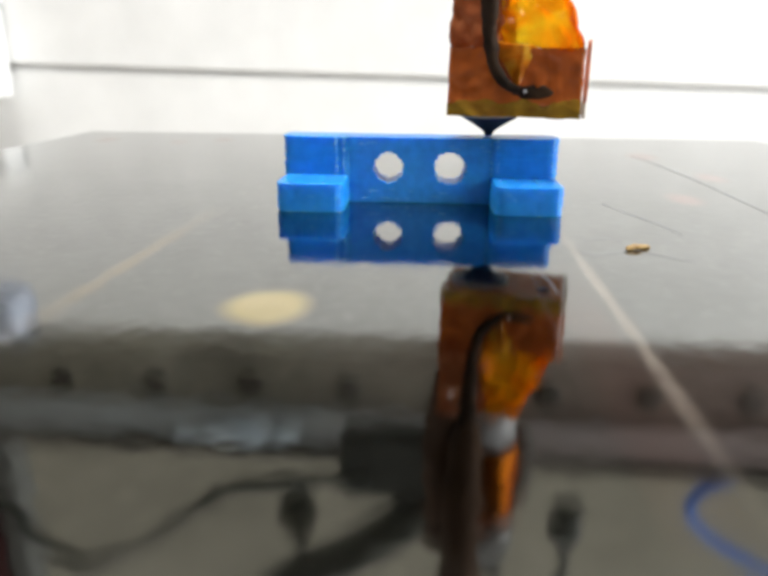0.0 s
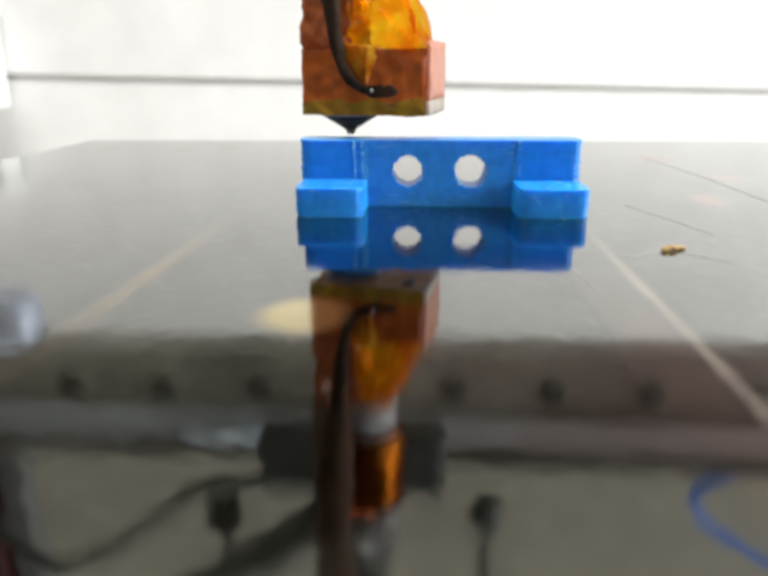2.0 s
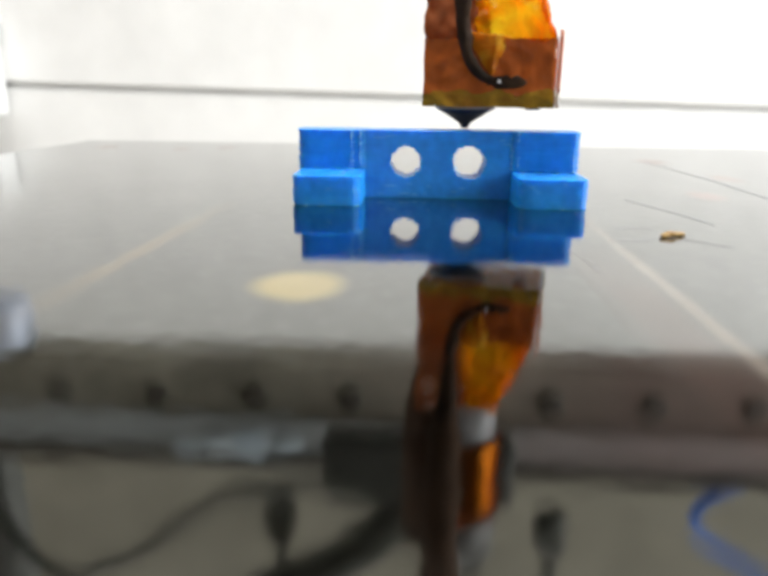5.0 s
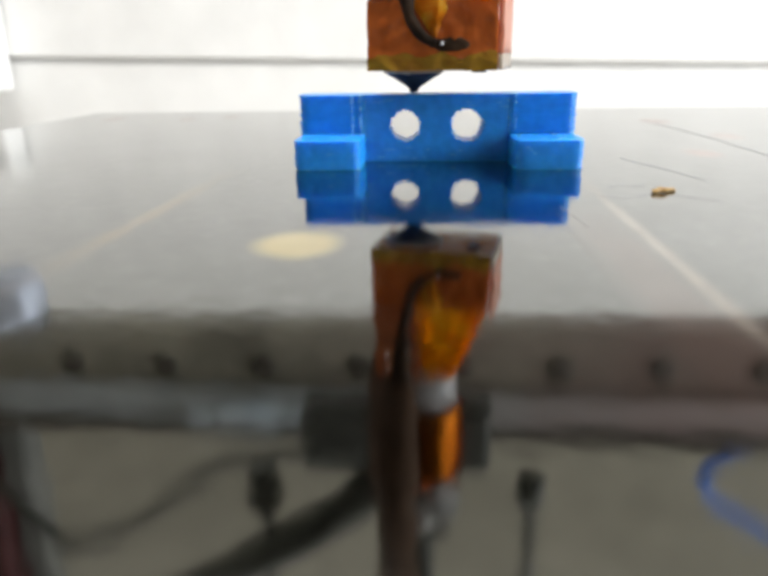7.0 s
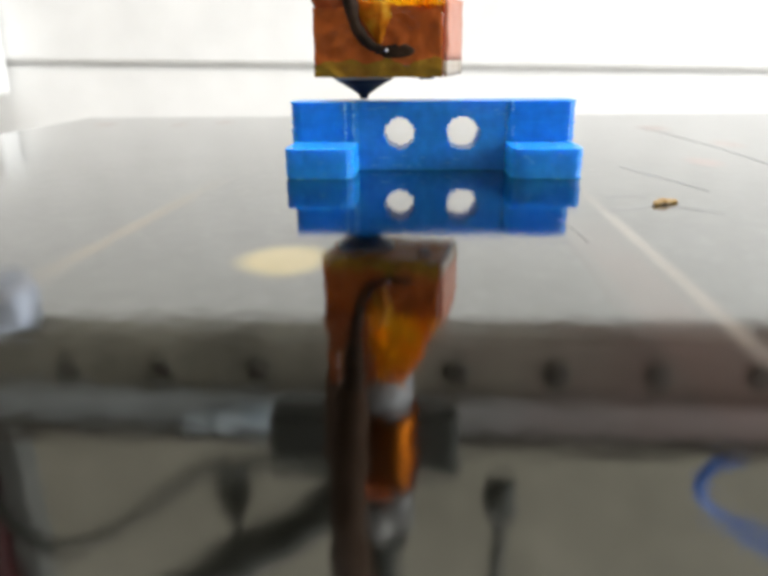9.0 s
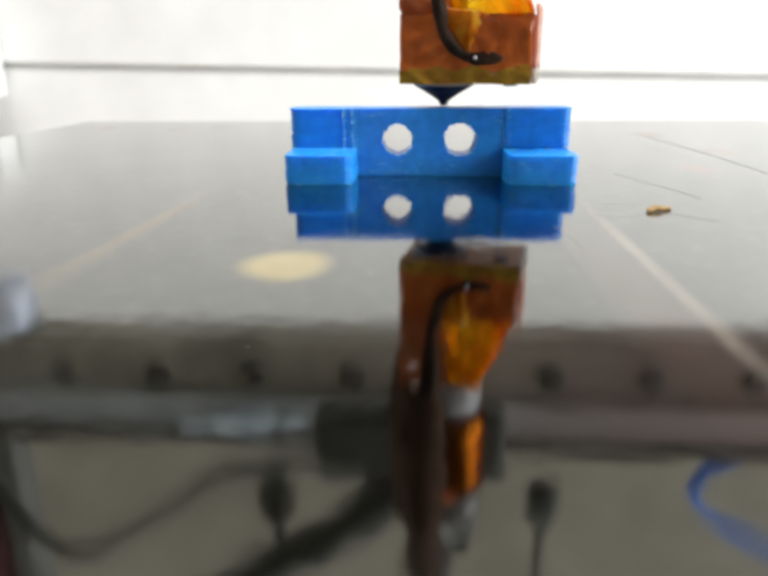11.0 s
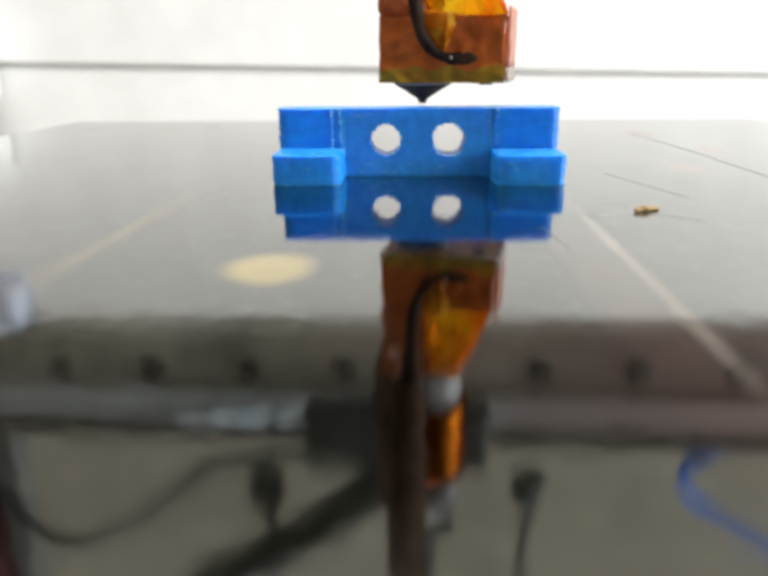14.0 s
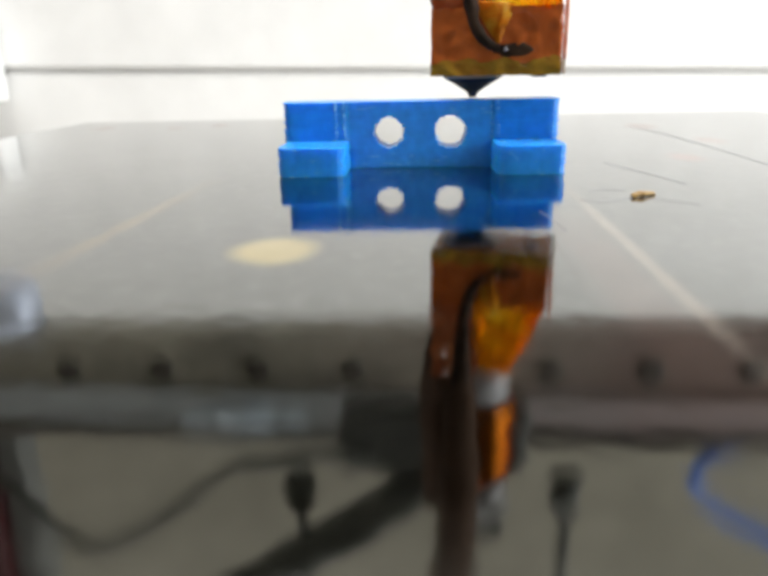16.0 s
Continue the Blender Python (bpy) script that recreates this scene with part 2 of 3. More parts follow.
# Single layers come out paler or deeper, in streaks along the layer.
bn_, bl_ = BLUE.node_tree.nodes, BLUE.node_tree.links
b_map, b_noise, b_rng, b_mix = bn_.new("ShaderNodeMapping"), bn_.new("ShaderNodeTexNoise"), bn_.new("ShaderNodeMapRange"), bn_.new("ShaderNodeMix")
b_map.inputs["Scale"].default_value = (90, 90, 3300)
b_noise.inputs["Scale"].default_value, b_noise.inputs["Detail"].default_value = 1.0, 3
bl_.new([n for n in bn_ if n.type == "TEX_COORD"][0].outputs["Object"], b_map.inputs["Vector"])
bl_.new(b_map.outputs[0], b_noise.inputs["Vector"])
bl_.new(b_noise.outputs[0], b_rng.inputs["Value"])
b_rng.inputs["From Min"].default_value, b_rng.inputs["From Max"].default_value, b_rng.inputs["To Max"].default_value = 0.45, 0.8, 0.4
b_mix.data_type = "RGBA"
bl_.new(b_rng.outputs[0], b_mix.inputs[0])
bl_.new(bp.inputs["Base Color"].links[0].from_socket, b_mix.inputs[6])
b_mix.inputs[7].default_value = (0.012, 0.4, 0.9, 1)
bl_.new(b_mix.outputs[2], bp.inputs["Base Color"])

# Raised seams of the blue print, tinted paler in place of their sparkle.
SEAMGLINT = mat("blue_seam_glint", (0.09, 0.42, 0.83), (0.26, 0.6, 0.93), 900, 0.25)
GLASS = mat("tape_covered_bed", (0.2, 0.205, 0.197), (0.257, 0.263, 0.254), 420, 0.06, 0.02, metal=1.0, bump=0.000013, bump_scale=300, stain=0.6)
gp = GLASS.node_tree.nodes["Principled BSDF"]
gn, gl = GLASS.node_tree.nodes, GLASS.node_tree.links
g_co = [n for n in gn if n.type == "TEX_COORD"][0].outputs["Object"]
g_fleck, g_ramp, g_mix, g_patch, g_gloss = gn.new("ShaderNodeTexNoise"), gn.new("ShaderNodeMapRange"), gn.new("ShaderNodeMix"), gn.new("ShaderNodeTexNoise"), gn.new("ShaderNodeMapRange")
g_fleck.inputs["Scale"].default_value, g_fleck.inputs["Detail"].default_value = 560, 6
g_patch.inputs["Scale"].default_value, g_patch.inputs["Detail"].default_value = 110, 6
gl.new(g_co, g_fleck.inputs["Vector"])
gl.new(g_co, g_patch.inputs["Vector"])
g_ramp.inputs["From Min"].default_value, g_ramp.inputs["From Max"].default_value = 0.56, 0.72
gl.new(g_fleck.outputs[0], g_ramp.inputs["Value"])
g_mix.data_type = "RGBA"
gl.new(g_ramp.outputs[0], g_mix.inputs[0])
gl.new(gp.inputs["Base Color"].links[0].from_socket, g_mix.inputs[6])
g_mix.inputs[7].default_value = (0.285, 0.29, 0.28, 1)
gl.new(g_mix.outputs[2], gp.inputs["Base Color"])
g_gloss.inputs["From Min"].default_value, g_gloss.inputs["From Max"].default_value = 0.35, 0.65
g_gloss.inputs["To Min"].default_value, g_gloss.inputs["To Max"].default_value = 0.035, 0.085
gl.new(g_patch.outputs[0], g_gloss.inputs["Value"])
gl.new(g_gloss.outputs[0], gp.inputs["Roughness"])
g_rip, g_bump = gn.new("ShaderNodeTexNoise"), gn.new("ShaderNodeBump")
g_rip.inputs["Scale"].default_value, g_rip.inputs["Detail"].default_value = 620, 3
g_bump.inputs["Distance"].default_value, g_bump.inputs["Strength"].default_value = 0.000015, 1.0
gl.new(g_co, g_rip.inputs["Vector"])
gl.new(g_rip.outputs[0], g_bump.inputs["Height"])
gl.new(gp.inputs["Normal"].links[0].from_socket, g_bump.inputs["Normal"])
gl.new(g_bump.outputs[0], gp.inputs["Normal"])


# ---------------------------------------------------------------- mesh helpers
def box(bm, x0, x1, y0, y1, z0, z1, bevel=0.0, seg=2):
    """An upright box in millimetres, its edges rounded by bevel."""
    r = bmesh.ops.create_cube(bm, size=1.0)
    vs = r["verts"]
    for v in vs:
        v.co = Vector(((x0 + x1) / 2 + v.co.x * (x1 - x0), (y0 + y1) / 2 + v.co.y * (y1 - y0), (z0 + z1) / 2 + v.co.z * (z1 - z0)))
    if bevel:
        es = list({e for v in vs for e in v.link_edges})
        bmesh.ops.bevel(bm, geom=es, offset=bevel, segments=seg, profile=0.5, affect="EDGES")
    return bm


def lathe(bm, profile, x=0.0, y=0.0, n=32):
    """A turned solid round an upright axis; profile: (radius, z) from bottom to top."""
    rings = [[bm.verts.new((x + r * math.cos(2 * math.pi * i / n), y + r * math.sin(2 * math.pi * i / n), z)) for i in range(n)] for r, z in profile]
    for a, b in zip(rings, rings[1:]):
        for i in range(n):
            bm.faces.new((a[i], a[(i + 1) % n], b[(i + 1) % n], b[i]))
    bm.faces.new(rings[0][::-1])
    bm.faces.new(rings[-1])
    return bm


def tube(bm, pts, radius, n=10, steps=8):
    """A round cord along a smooth line through pts; radius: one for all, or one for each of pts."""
    radii = radius if isinstance(radius, tuple) else (radius,) * len(pts)
    P = [Vector(p) for p in pts]
    P = [P[0] * 2 - P[1]] + P + [P[-1] * 2 - P[-2]]
    line = []
    for i in range(1, len(P) - 2):
        for k in range(steps):
            u = k / steps
            a, b, c, d = P[i - 1:i + 3]
            line.append(0.5 * ((2 * b) + (c - a) * u + (2 * a - 5 * b + 4 * c - d) * u * u + (3 * b - a - 3 * c + d) * u ** 3))
    line.append(P[-2])
    rings = []
    for i, p in enumerate(line):
        d = (line[min(i + 1, len(line) - 1)] - line[max(i - 1, 0)]).normalized()
        s = d.cross(Vector((0.13, 0.31, 0.94))).normalized()
        t = d.cross(s)
        a, u = divmod(i / steps, 1)
        r = radii[int(a)] * (1 - u) + radii[min(int(a) + 1, len(radii) - 1)] * u
        rings.append([bm.verts.new(p + (s * math.cos(2 * math.pi * k / n) + t * math.sin(2 * math.pi * k / n)) * r) for k in range(n)])
    for a, b in zip(rings, rings[1:]):
        for k in range(n):
            bm.faces.new((a[k], a[(k + 1) % n], b[(k + 1) % n], b[k]))
    bm.faces.new(rings[0][::-1])
    bm.faces.new(rings[-1])
    return bm


def finish(name, bm, material, smooth=False):
    bmesh.ops.recalc_face_normals(bm, faces=bm.faces)
    bmesh.ops.scale(bm, vec=(S, S, S), verts=bm.verts)
    me = bpy.data.meshes.new(name)
    bm.to_mesh(me)
    bm.free()
    me.materials.append(material)
    if smooth:
        for p in me.polygons:
            p.use_smooth = len(p.vertices) <= 4
    return new(name, me)


def part(name, bm, material, parent, label="", smooth=False):
    ob = finish(name, bm, material, smooth)
    ob.parent = parent
    return tagged(ob, label)


def thing(name, label, category, group="", kind=""):
    return tagged(new(name), label, category, group, kind)


def solid(name, bm, material, label, category, kind="", smooth=False):
    return tagged(finish(name, bm, material, smooth), label, category, "", kind)


B = bmesh.new


# ---------------------------------------------------------------- the room
def room():
    solid("floor", box(B(), -1500, 1500, -1600, 500, -800, -760), FLOOR, "brown wooden floor of the room", "floor", "structure")
    solid("ceiling", box(B(), -1560, 1560, -1660, 560, 1620, 1680), CEIL, "pale painted ceiling of the room", "ceiling", "structure")
    solid("wall_left", box(B(), -1560, -1500, -1660, 560, -800, 1618), PLASTER, "dark plastered side wall", "wall", "structure")
    solid("wall_front", box(B(), -1498, 1498, -1660, -1600, -800, 1618), PLASTER, "dark plastered wall behind the camera", "wall", "structure")
    bm = B()
    box(bm, 1500, 1560, -1660, -760, -800, 1618)
    box(bm, 1500, 1560, 460, 560, -800, 1618)
    box(bm, 1500, 1560, -760, 460, -800, 100)
    box(bm, 1500, 1560, -760, 460, 1400, 1618)
    solid("wall_right", bm, PLASTER, "dark plastered wall with a window opening", "wall", "structure")
    win = tagged(thing("window_1", "white framed window that lets daylight in", "window"), kind="structure")
    for x0, x1, z0, z1, n in ((-760, -720, 100, 1400, "window_frame"), (392, 432, 100, 1400, "window_frame"), (-720, 392, 100, 140, "window_sill"), (-720, 392, 1360, 1400, "window_frame")):
        part(n, box(B(), 1490, 1545, x0, x1, z0, z1, 3), WHITE, win)
    # Body for the added overhead fill, out of view.
    lamp = thing("overhead_fill_lamp", "flat white fill lamp added on the ceiling, out of view", "lamp")
    part("lamp_body", box(B(), -820, 120, -320, 220, 1560, 1619, 8), WHITE, lamp)


def back_wall():
    """White boards that lap over one another, the joint slightly out of level."""
    wall = tagged(thing("wall_back", "white painted board wall with a dark joint", "wall"), kind="structure")
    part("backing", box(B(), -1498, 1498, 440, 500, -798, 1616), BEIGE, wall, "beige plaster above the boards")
    part("joint_strip", box(B(), -1400, 1400, 437.2, 439.8, -430, 300), WHITE, wall)
    edges = [-420, -210, -2, 292]
    for i, (z0, z1) in enumerate(zip(edges, edges[1:])):
        b = part("board", box(B(), -1400, 1400, -2.6 if i > 1 else -0.6, 6, z0 + 2.4, z1 - 2.4, 1.0), WHITE, wall)
        b.matrix_basis = pose(0, 0.434, 0.0117, 0, 1.2, 0)
    post = thing("wall_box", "white painted box fixed to the board wall", "box")
    part("box_body", box(B(), -420, -318, 404, 431, -7, 60, 4), WHITE, post)
    part("box_lid", box(B(), -424, -316, 400, 431, 60.2, 66, 2), WHITE, post)


def table():
    t = thing("table", "light grey laminate table under the printer", "table")
    part("tabletop", box(B(), -700, 700, -600, 420, -90, -66, 3), TABLE, t)
    for x in (-660, 660):
        for y in (-560, 380):
            part("leg", box(B(), x - 22, x + 22, y - 22, y + 22, -760, -90, 3), TABLE, t)
    p = thing("printer_base", "black base that carries the sliding print bed", "printer base")
    part("plinth", box(B(), -70, 70, -90, 100, -66, -12, 2), BLACK, p)
    for x in (-50, 50):
        part("guide_rail", box(B(), x - 4, x + 4, -100, 105, -12, -6.5, 1), STEEL, p)


# ---------------------------------------------------------------- bed and what lies on it
SMUDGES = [(-91.4, 92, 3.2, 5), (-69, 89, 2.6, 4), (56, 73, 4, 7), (46, 16, 3, 5.5), (60, 40, 3, 6), (-58, 96, 3, 4)]


def bed():
    b = thing("print_bed", "dark glossy print bed covered with clear tape", "print bed")
    part("glass_plate", box(B(), -107.5, 104, -104, 116, -3, 0, 0.5, 3), GLASS, b, "dark reflective tape-covered glass")
    part("heater_plate", box(B(), -109.5, 106, -106, 118, -6.4, -3.05, 0.3), PLATE, b)
    for x, w, y0, y1, lean, m, fade_y, faded in ((20.2, 1.8, -80, 2, 0.022, SEAM, -63, 0.22), (12.9, 0.7, -62, -24, 0.018, SEAM_GREY, -52, 0.3), (-31.6, 3.4, -66, 2, 0.045, SEAM_DARK, -44, 0.25)):
        bm = B()
        fade = bm.verts.layers.float.new("fade")
        n = 70
        rows = []
        for i in range(n + 1):
            y = y0 + (y1 - y0) * i / n
            ww = w * (0.75 + 0.5 * noise.noise(Vector((x, y * 0.2, 3))) + 0.3 * random.random())
            sx = x + lean * (y - y1) + 0.2 * noise.noise(Vector((y * 0.05, x, 0)))
            # Near end thinned out in place of the seam's darker reflection there.
            end = min(1, 2.4 * (n - i) / n) * (faded + (1 - faded) / (1 + math.exp((fade_y - y) * 0.55))) * min(1, 6 * i / n)
            row = []
            for d, z, f in ((-1, 0.004, 0), (-0.25, 0.005, 1), (0.25, 0.005, 1), (1, 0.004, 0)):
                row.append(bm.verts.new((sx + d * ww / 2, y, z)))
                row[-1][fade] = f * end
            rows.append(row)
        for a, c in zip(rows, rows[1:]):
            for k in range(3):
                bm.faces.new((a[k], a[k + 1], c[k + 1], c[k]))
        part("tape_seam", bm, m, b, "pale edge of a tape strip")

    bm = B()
    fade = bm.verts.layers.float.new("fade")
    rows = []
    for i in range(31):
        y = -76 + 50 * i / 30
        row = []
        for k in range(9):
            row.append(bm.verts.new((12.7 + 6.0 * k / 8 + 0.3 * noise.noise(Vector((k, y * 0.1, 0))), y, 0.003)))
            row[-1][fade] = min(1, 5 * i / 30, 3 * (30 - i) / 30, k / 2, (8 - k) / 2)
        rows.append(row)
    for a, c in zip(rows, rows[1:]):
        for k in range(8):
            bm.faces.new((a[k], a[k + 1], c[k + 1], c[k]))
    part("tape_overlap", bm, OVERLAP, b, "faint pinkish doubled tape strip")

    def spot(cx, cy, rx, ry, core):
        """A thin round film that thins out from core to its rim."""
        bm = B()
        fade = bm.verts.layers.float.new("fade")
        rings = []
        for q, z, f in ((1.0, 0.004, 0), (core, 0.0045, 1), (core * 0.4, 0.005, 1)):
            ring = []
            for a in (2 * math.pi * i / 48 for i in range(48)):
                ring.append(bm.verts.new((cx + rx * q * math.cos(a) * (1 + 0.05 * math.sin(3 * a + cx)), cy + ry * q * math.sin(a) * (1 + 0.04 * math.cos(5 * a + cy)), z)))
                ring[-1][fade] = f
            rings.append(ring)
        for a, c in zip(rings, rings[1:]):
            for k in range(48):
                bm.faces.new((a[k], a[(k + 1) % 48], c[(k + 1) % 48], c[k]))
        bm.faces.new(rings[-1])
        return bm
    for cx, cy, rx, ry in SMUDGES:
        part("smudge", spot(cx, cy, rx * 1.15, ry * 1.15, 0.45), PINK, b, "faint pink smudge")
    part("adhesive_spot", spot(-14.0, -43.1, 4.9, 5.6, 0.58), CREAM, b, "round cream-yellow spot")
    return b


def rounded(poly, radius, n=4):
    """The outline with its corners turned into arcs."""
    out = []
    for i, (c, rad) in enumerate(zip(poly, radius)):
        c, a, b = Vector(c), Vector(poly[i - 1]), Vector(poly[(i + 1) % len(poly)])
        p, q = c + (a - c).normalized() * rad, c + (b - c).normalized() * rad
        for k in range(n + 1):
            u = k / n
            out.append(tuple(p * (1 - u) ** 2 + c * 2 * u * (1 - u) + q * u * u))
    return out


def layered(bm, poly, z0, z1, n, jitter, groove=0.14):
    """Stacked rounded layers on the outline poly (x, y), as one skin."""
    h, k = (z1 - z0) / n, len(poly)
    cx, cy = sum(p[0] for p in poly) / k, sum(p[1] for p in poly) / k
    rings = []
    for i in range(n):
        ox, oy = random.uniform(-jitter, jitter), random.uniform(-jitter, jitter)
        for z, inset in ((0.02, groove), (0.2, 0.03), (0.5, 0), (0.8, 0.03), (0.98, groove + 0.02)):
            ring = []
            for x, y in poly:
                d = Vector((cx - x, cy - y)).normalized() * inset
                ring.append(bm.verts.new((x + d.x + (ox + random.uniform(-0.05, 0.05)) * (1 if x < cx else -1), y + d.y + oy * 0.08, z0 + h * (i + z))))
            rings.append(ring)
    for a, c in zip(rings, rings[1:]):
        for j in range(k):
            bm.faces.new((a[j], a[(j + 1) % k], c[(j + 1) % k], c[j]))
    bm.faces.new(rings[0][::-1])
    bm.faces.new(rings[-1])
    return bm


def holed_wall(x0, x1, y0, y1, top, n, holes):
    """A layered wall; holes: (centre across, centre height, radius), each bored from front to back in layer steps."""
    bm, h = B(), top / n

    def quad(*pts):
        bm.faces.new([bm.verts.new(p) for p in pts])
    before = [None] * len(holes)
    for i in range(n + 1):
        za, zc = i * h, (i + 0.5) * h
        now = []
        for hx, hz, hr in holes:
            q = hr * hr - (zc - hz) ** 2
            w = math.sqrt(q) if q > 0.1 and i < n else 0
            now.append((hx - w + random.uniform(-0.28, 0.22), hx + w + random.uniform(-0.28, 0.22)) if w else None)
        for a, c in zip(before, now):
            steps = [] if a is None and c is None else [a or c] if a is None or c is None else [sorted((a[0], c[0])), sorted((a[1], c[1]))]
            for u, v in steps:
                quad((u, y0 + 0.06, za), (v, y0 + 0.06, za), (v, y1 - 0.06, za), (u, y1 - 0.06, za))
        before = now
        if i == n:
            break
        oy = 0.0
        ends = [x0] + [e for c in now if c for e in c] + [x1]
        for u, v in zip(ends[::2], ends[1::2]):
            prof = [(z, d) for z, d in ((0, 0.06), (0.2, 0.015), (0.5, 0), (0.8, 0.015), (1.0, 0.06))]
            for (za_, da), (zb_, db) in zip(prof, prof[1:]):
                quad((u, y0 + da + oy, za + h * za_), (v, y0 + da + oy, za + h * za_), (v, y0 + db + oy, za + h * zb_), (u, y0 + db + oy, za + h * zb_))
                quad((u, y1 - da, za + h * za_), (v, y1 - da, za + h * za_), (v, y1 - db, za + h * zb_), (u, y1 - db, za + h * zb_))
            for e in (u, v):
                quad((e, y0 + 0.06, za), (e, y1 - 0.06, za), (e, y1 - 0.06, za + h), (e, y0 + 0.06, za + h))
    for z in (0, top):
        quad((x0, y0 + 0.06, z), (x1, y0 + 0.06, z), (x1, y1 - 0.06, z), (x0, y1 - 0.06, z))
    bmesh.ops.remove_doubles(bm, verts=bm.verts, dist=0.004)
    return bm


def bracket():
    """The blue part that is being printed: a holed wall between two end blocks, with two low feet."""
    b = thing("printed_bracket", "bright blue layered plastic bracket standing on the print bed", "printed part")
    top, nl = 10.7, 36
    foot = rounded([(-22.1, 8.4), (-22.1, -0.85), (-11.6, -0.85), (-11.6, 8.4)], (0.6, 1.7, 2.2, 0.6))
    part("foot", layered(B(), foot, 0, 4.5, 15, 0.12, 0.12), BLUE, b)
    part("foot", layered(B(), [(-x, y) for x, y in foot[::-1]], 0, 4.4, 15, 0.12, 0.12), BLUE, b)
    block = rounded([(-22.5, 7.9), (-11.5, 7.9), (-11.5, 14.6), (-22.5, 14.6)], (1.9, 0.5, 0.5, 1.9))
    part("end_block", layered(B(), block, 0, top, nl, 0.13), BLUE, b)
    part("end_block", layered(B(), [(-x, y) for x, y in block[::-1]], 0, top, nl, 0.13), BLUE, b)

    wall = part("holed_wall", holed_wall(-12.3, 12.3, 8.08, 14.0, top, nl, ((-5.05, 5.8, 2.42), (5.0, 5.75, 2.62))), BLUE, b, "wall with two round holes")
    bm = B()
    h = top / nl
    for x, y, odds, wide in ((-13.7, 7.84, 0.6, 0.34), (-12.4, 7.86, 0.75, 0.26), (11.5, 8.04, 0.5, 0.22), (12.6, 7.86, 0.45, 0.24), (21.4, 7.95, 0.3, 0.25)):
        for i in range(15, nl):
            if random.random() < odds:
                m = Matrix.Translation((x + random.uniform(-0.16, 0.16), y, (i + 0.5) * h)) @ Matrix.Rotation(random.uniform(-0.5, 0.5), 4, "Y") @ Matrix.Diagonal((wide * random.uniform(0.6, 1.3), 0.12, h * random.uniform(0.35, 0.7), 1))
                bmesh.ops.create_icosphere(bm, subdivisions=1, radius=1, matrix=m)
    for x0, x1 in ((-21.9, -11.7), (11.7, 21.9)):
        for _ in range(14):
            m = Matrix.Translation((random.uniform(x0, x1), random.uniform(-0.6, 7.2), 4.46)) @ Matrix.Diagonal((random.uniform(0.1, 0.3), 0.15, random.uniform(0.08, 0.2), 1))
            bmesh.ops.create_icosphere(bm, subdivisions=1, radius=1, matrix=m)
    for x, z in [(random.uniform(-11, 11), random.choice((random.uniform(0.4, 2.4), random.uniform(8.4, 10.2)))) for _ in range(16)]:
        m = Matrix.Translation((x, 8.07, z)) @ Matrix.Diagonal((random.uniform(0.3, 1.3), 0.05, 0.06, 1))
        bmesh.ops.create_icosphere(bm, subdivisions=1, radius=1, matrix=m)
    for hx in (-5.05, 5.0):
        for a in (random.uniform(0, 2 * math.pi) for _ in range(12)):
            m = Matrix.Translation((hx + 2.45 * math.cos(a), 8.14, 5.8 + 2.4 * math.sin(a))) @ Matrix.Diagonal((random.uniform(0.12, 0.4), 0.12, 0.1, 1))
            bmesh.ops.create_icosphere(bm, subdivisions=1, radius=1, matrix=m)
    for x0, x1 in ((-21.5, -12), (12, 21.5)):
        for _ in range(9):
            m = Matrix.Translation((random.uniform(x0, x1), -0.84, random.choice((0.12, random.uniform(0.3, 4.2))))) @ Matrix.Diagonal((random.uniform(0.15, 0.6), 0.06, 0.06, 1))
            bmesh.ops.create_icosphere(bm, subdivisions=1, radius=1, matrix=m)
    tagged(part("print_seam", bm, SEAMGLINT, wall, "small raised print seams, tinted pale in place of glints"), kind="stuff")
    return b


def debris():
    out = []
    bm = B()
    for x, y, r in ((27.0, -19.0, 0.5), (27.6, -18.75, 0.6), (28.3, -18.4, 0.5), (29.0, -18.1, 0.45), (26.6, -19.3, 0.45), (29.5, -17.9, 0.32)):
        bmesh.ops.create_icosphere(bm, subdivisions=2, radius=1, matrix=Matrix.Translation((x, y, r * 0.55)) @ Matrix.Rotation(x, 4, "Z") @ Matrix.Diagonal((r * 1.2, r * 0.8, r * 0.62, 1)))
    for v in bm.verts:
        v.co += noise.noise_vector(v.co * 2.1) * 0.14
        v.co.z = max(v.co.z, 0.03)
    out.append(solid("crumb", bm, CRUMB, "amber crumb of plastic lying on the print bed", "crumb"))
    for pts in (((19.5, -20.6, 0.07), (22.2, -21.6, 0.1), (24.6, -20.6, 0.12), (27, -19.4, 0.07), (30, -21.5, 0.07), (33.0, -24.3, 0.07)),
                ((22, -15.0, 0.07), (24, -13.6, 0.1), (27, -14.3, 0.07)),
                ((30.6, 10.6, 0.07), (32.4, 4, 0.1), (34.6, -3, 0.07), (36.3, -11.0, 0.07)),
                ((53.6, 74, 0.07), (55.0, 54, 0.1), (55.6, 34, 0.07), (55.3, 12, 0.07), (55.0, -4, 0.07)),
                ((13.5, -27, 0.07), (14.2, -32, 0.1), (14.6, -37, 0.07))):
        out.append(solid("plastic_strand", tube(B(), pts, 0.035 if pts[0][0] > 50 else 0.024, 6, 6), HAIR, "thin grey strand of plastic lying on the bed", "strand", smooth=True))
    return out


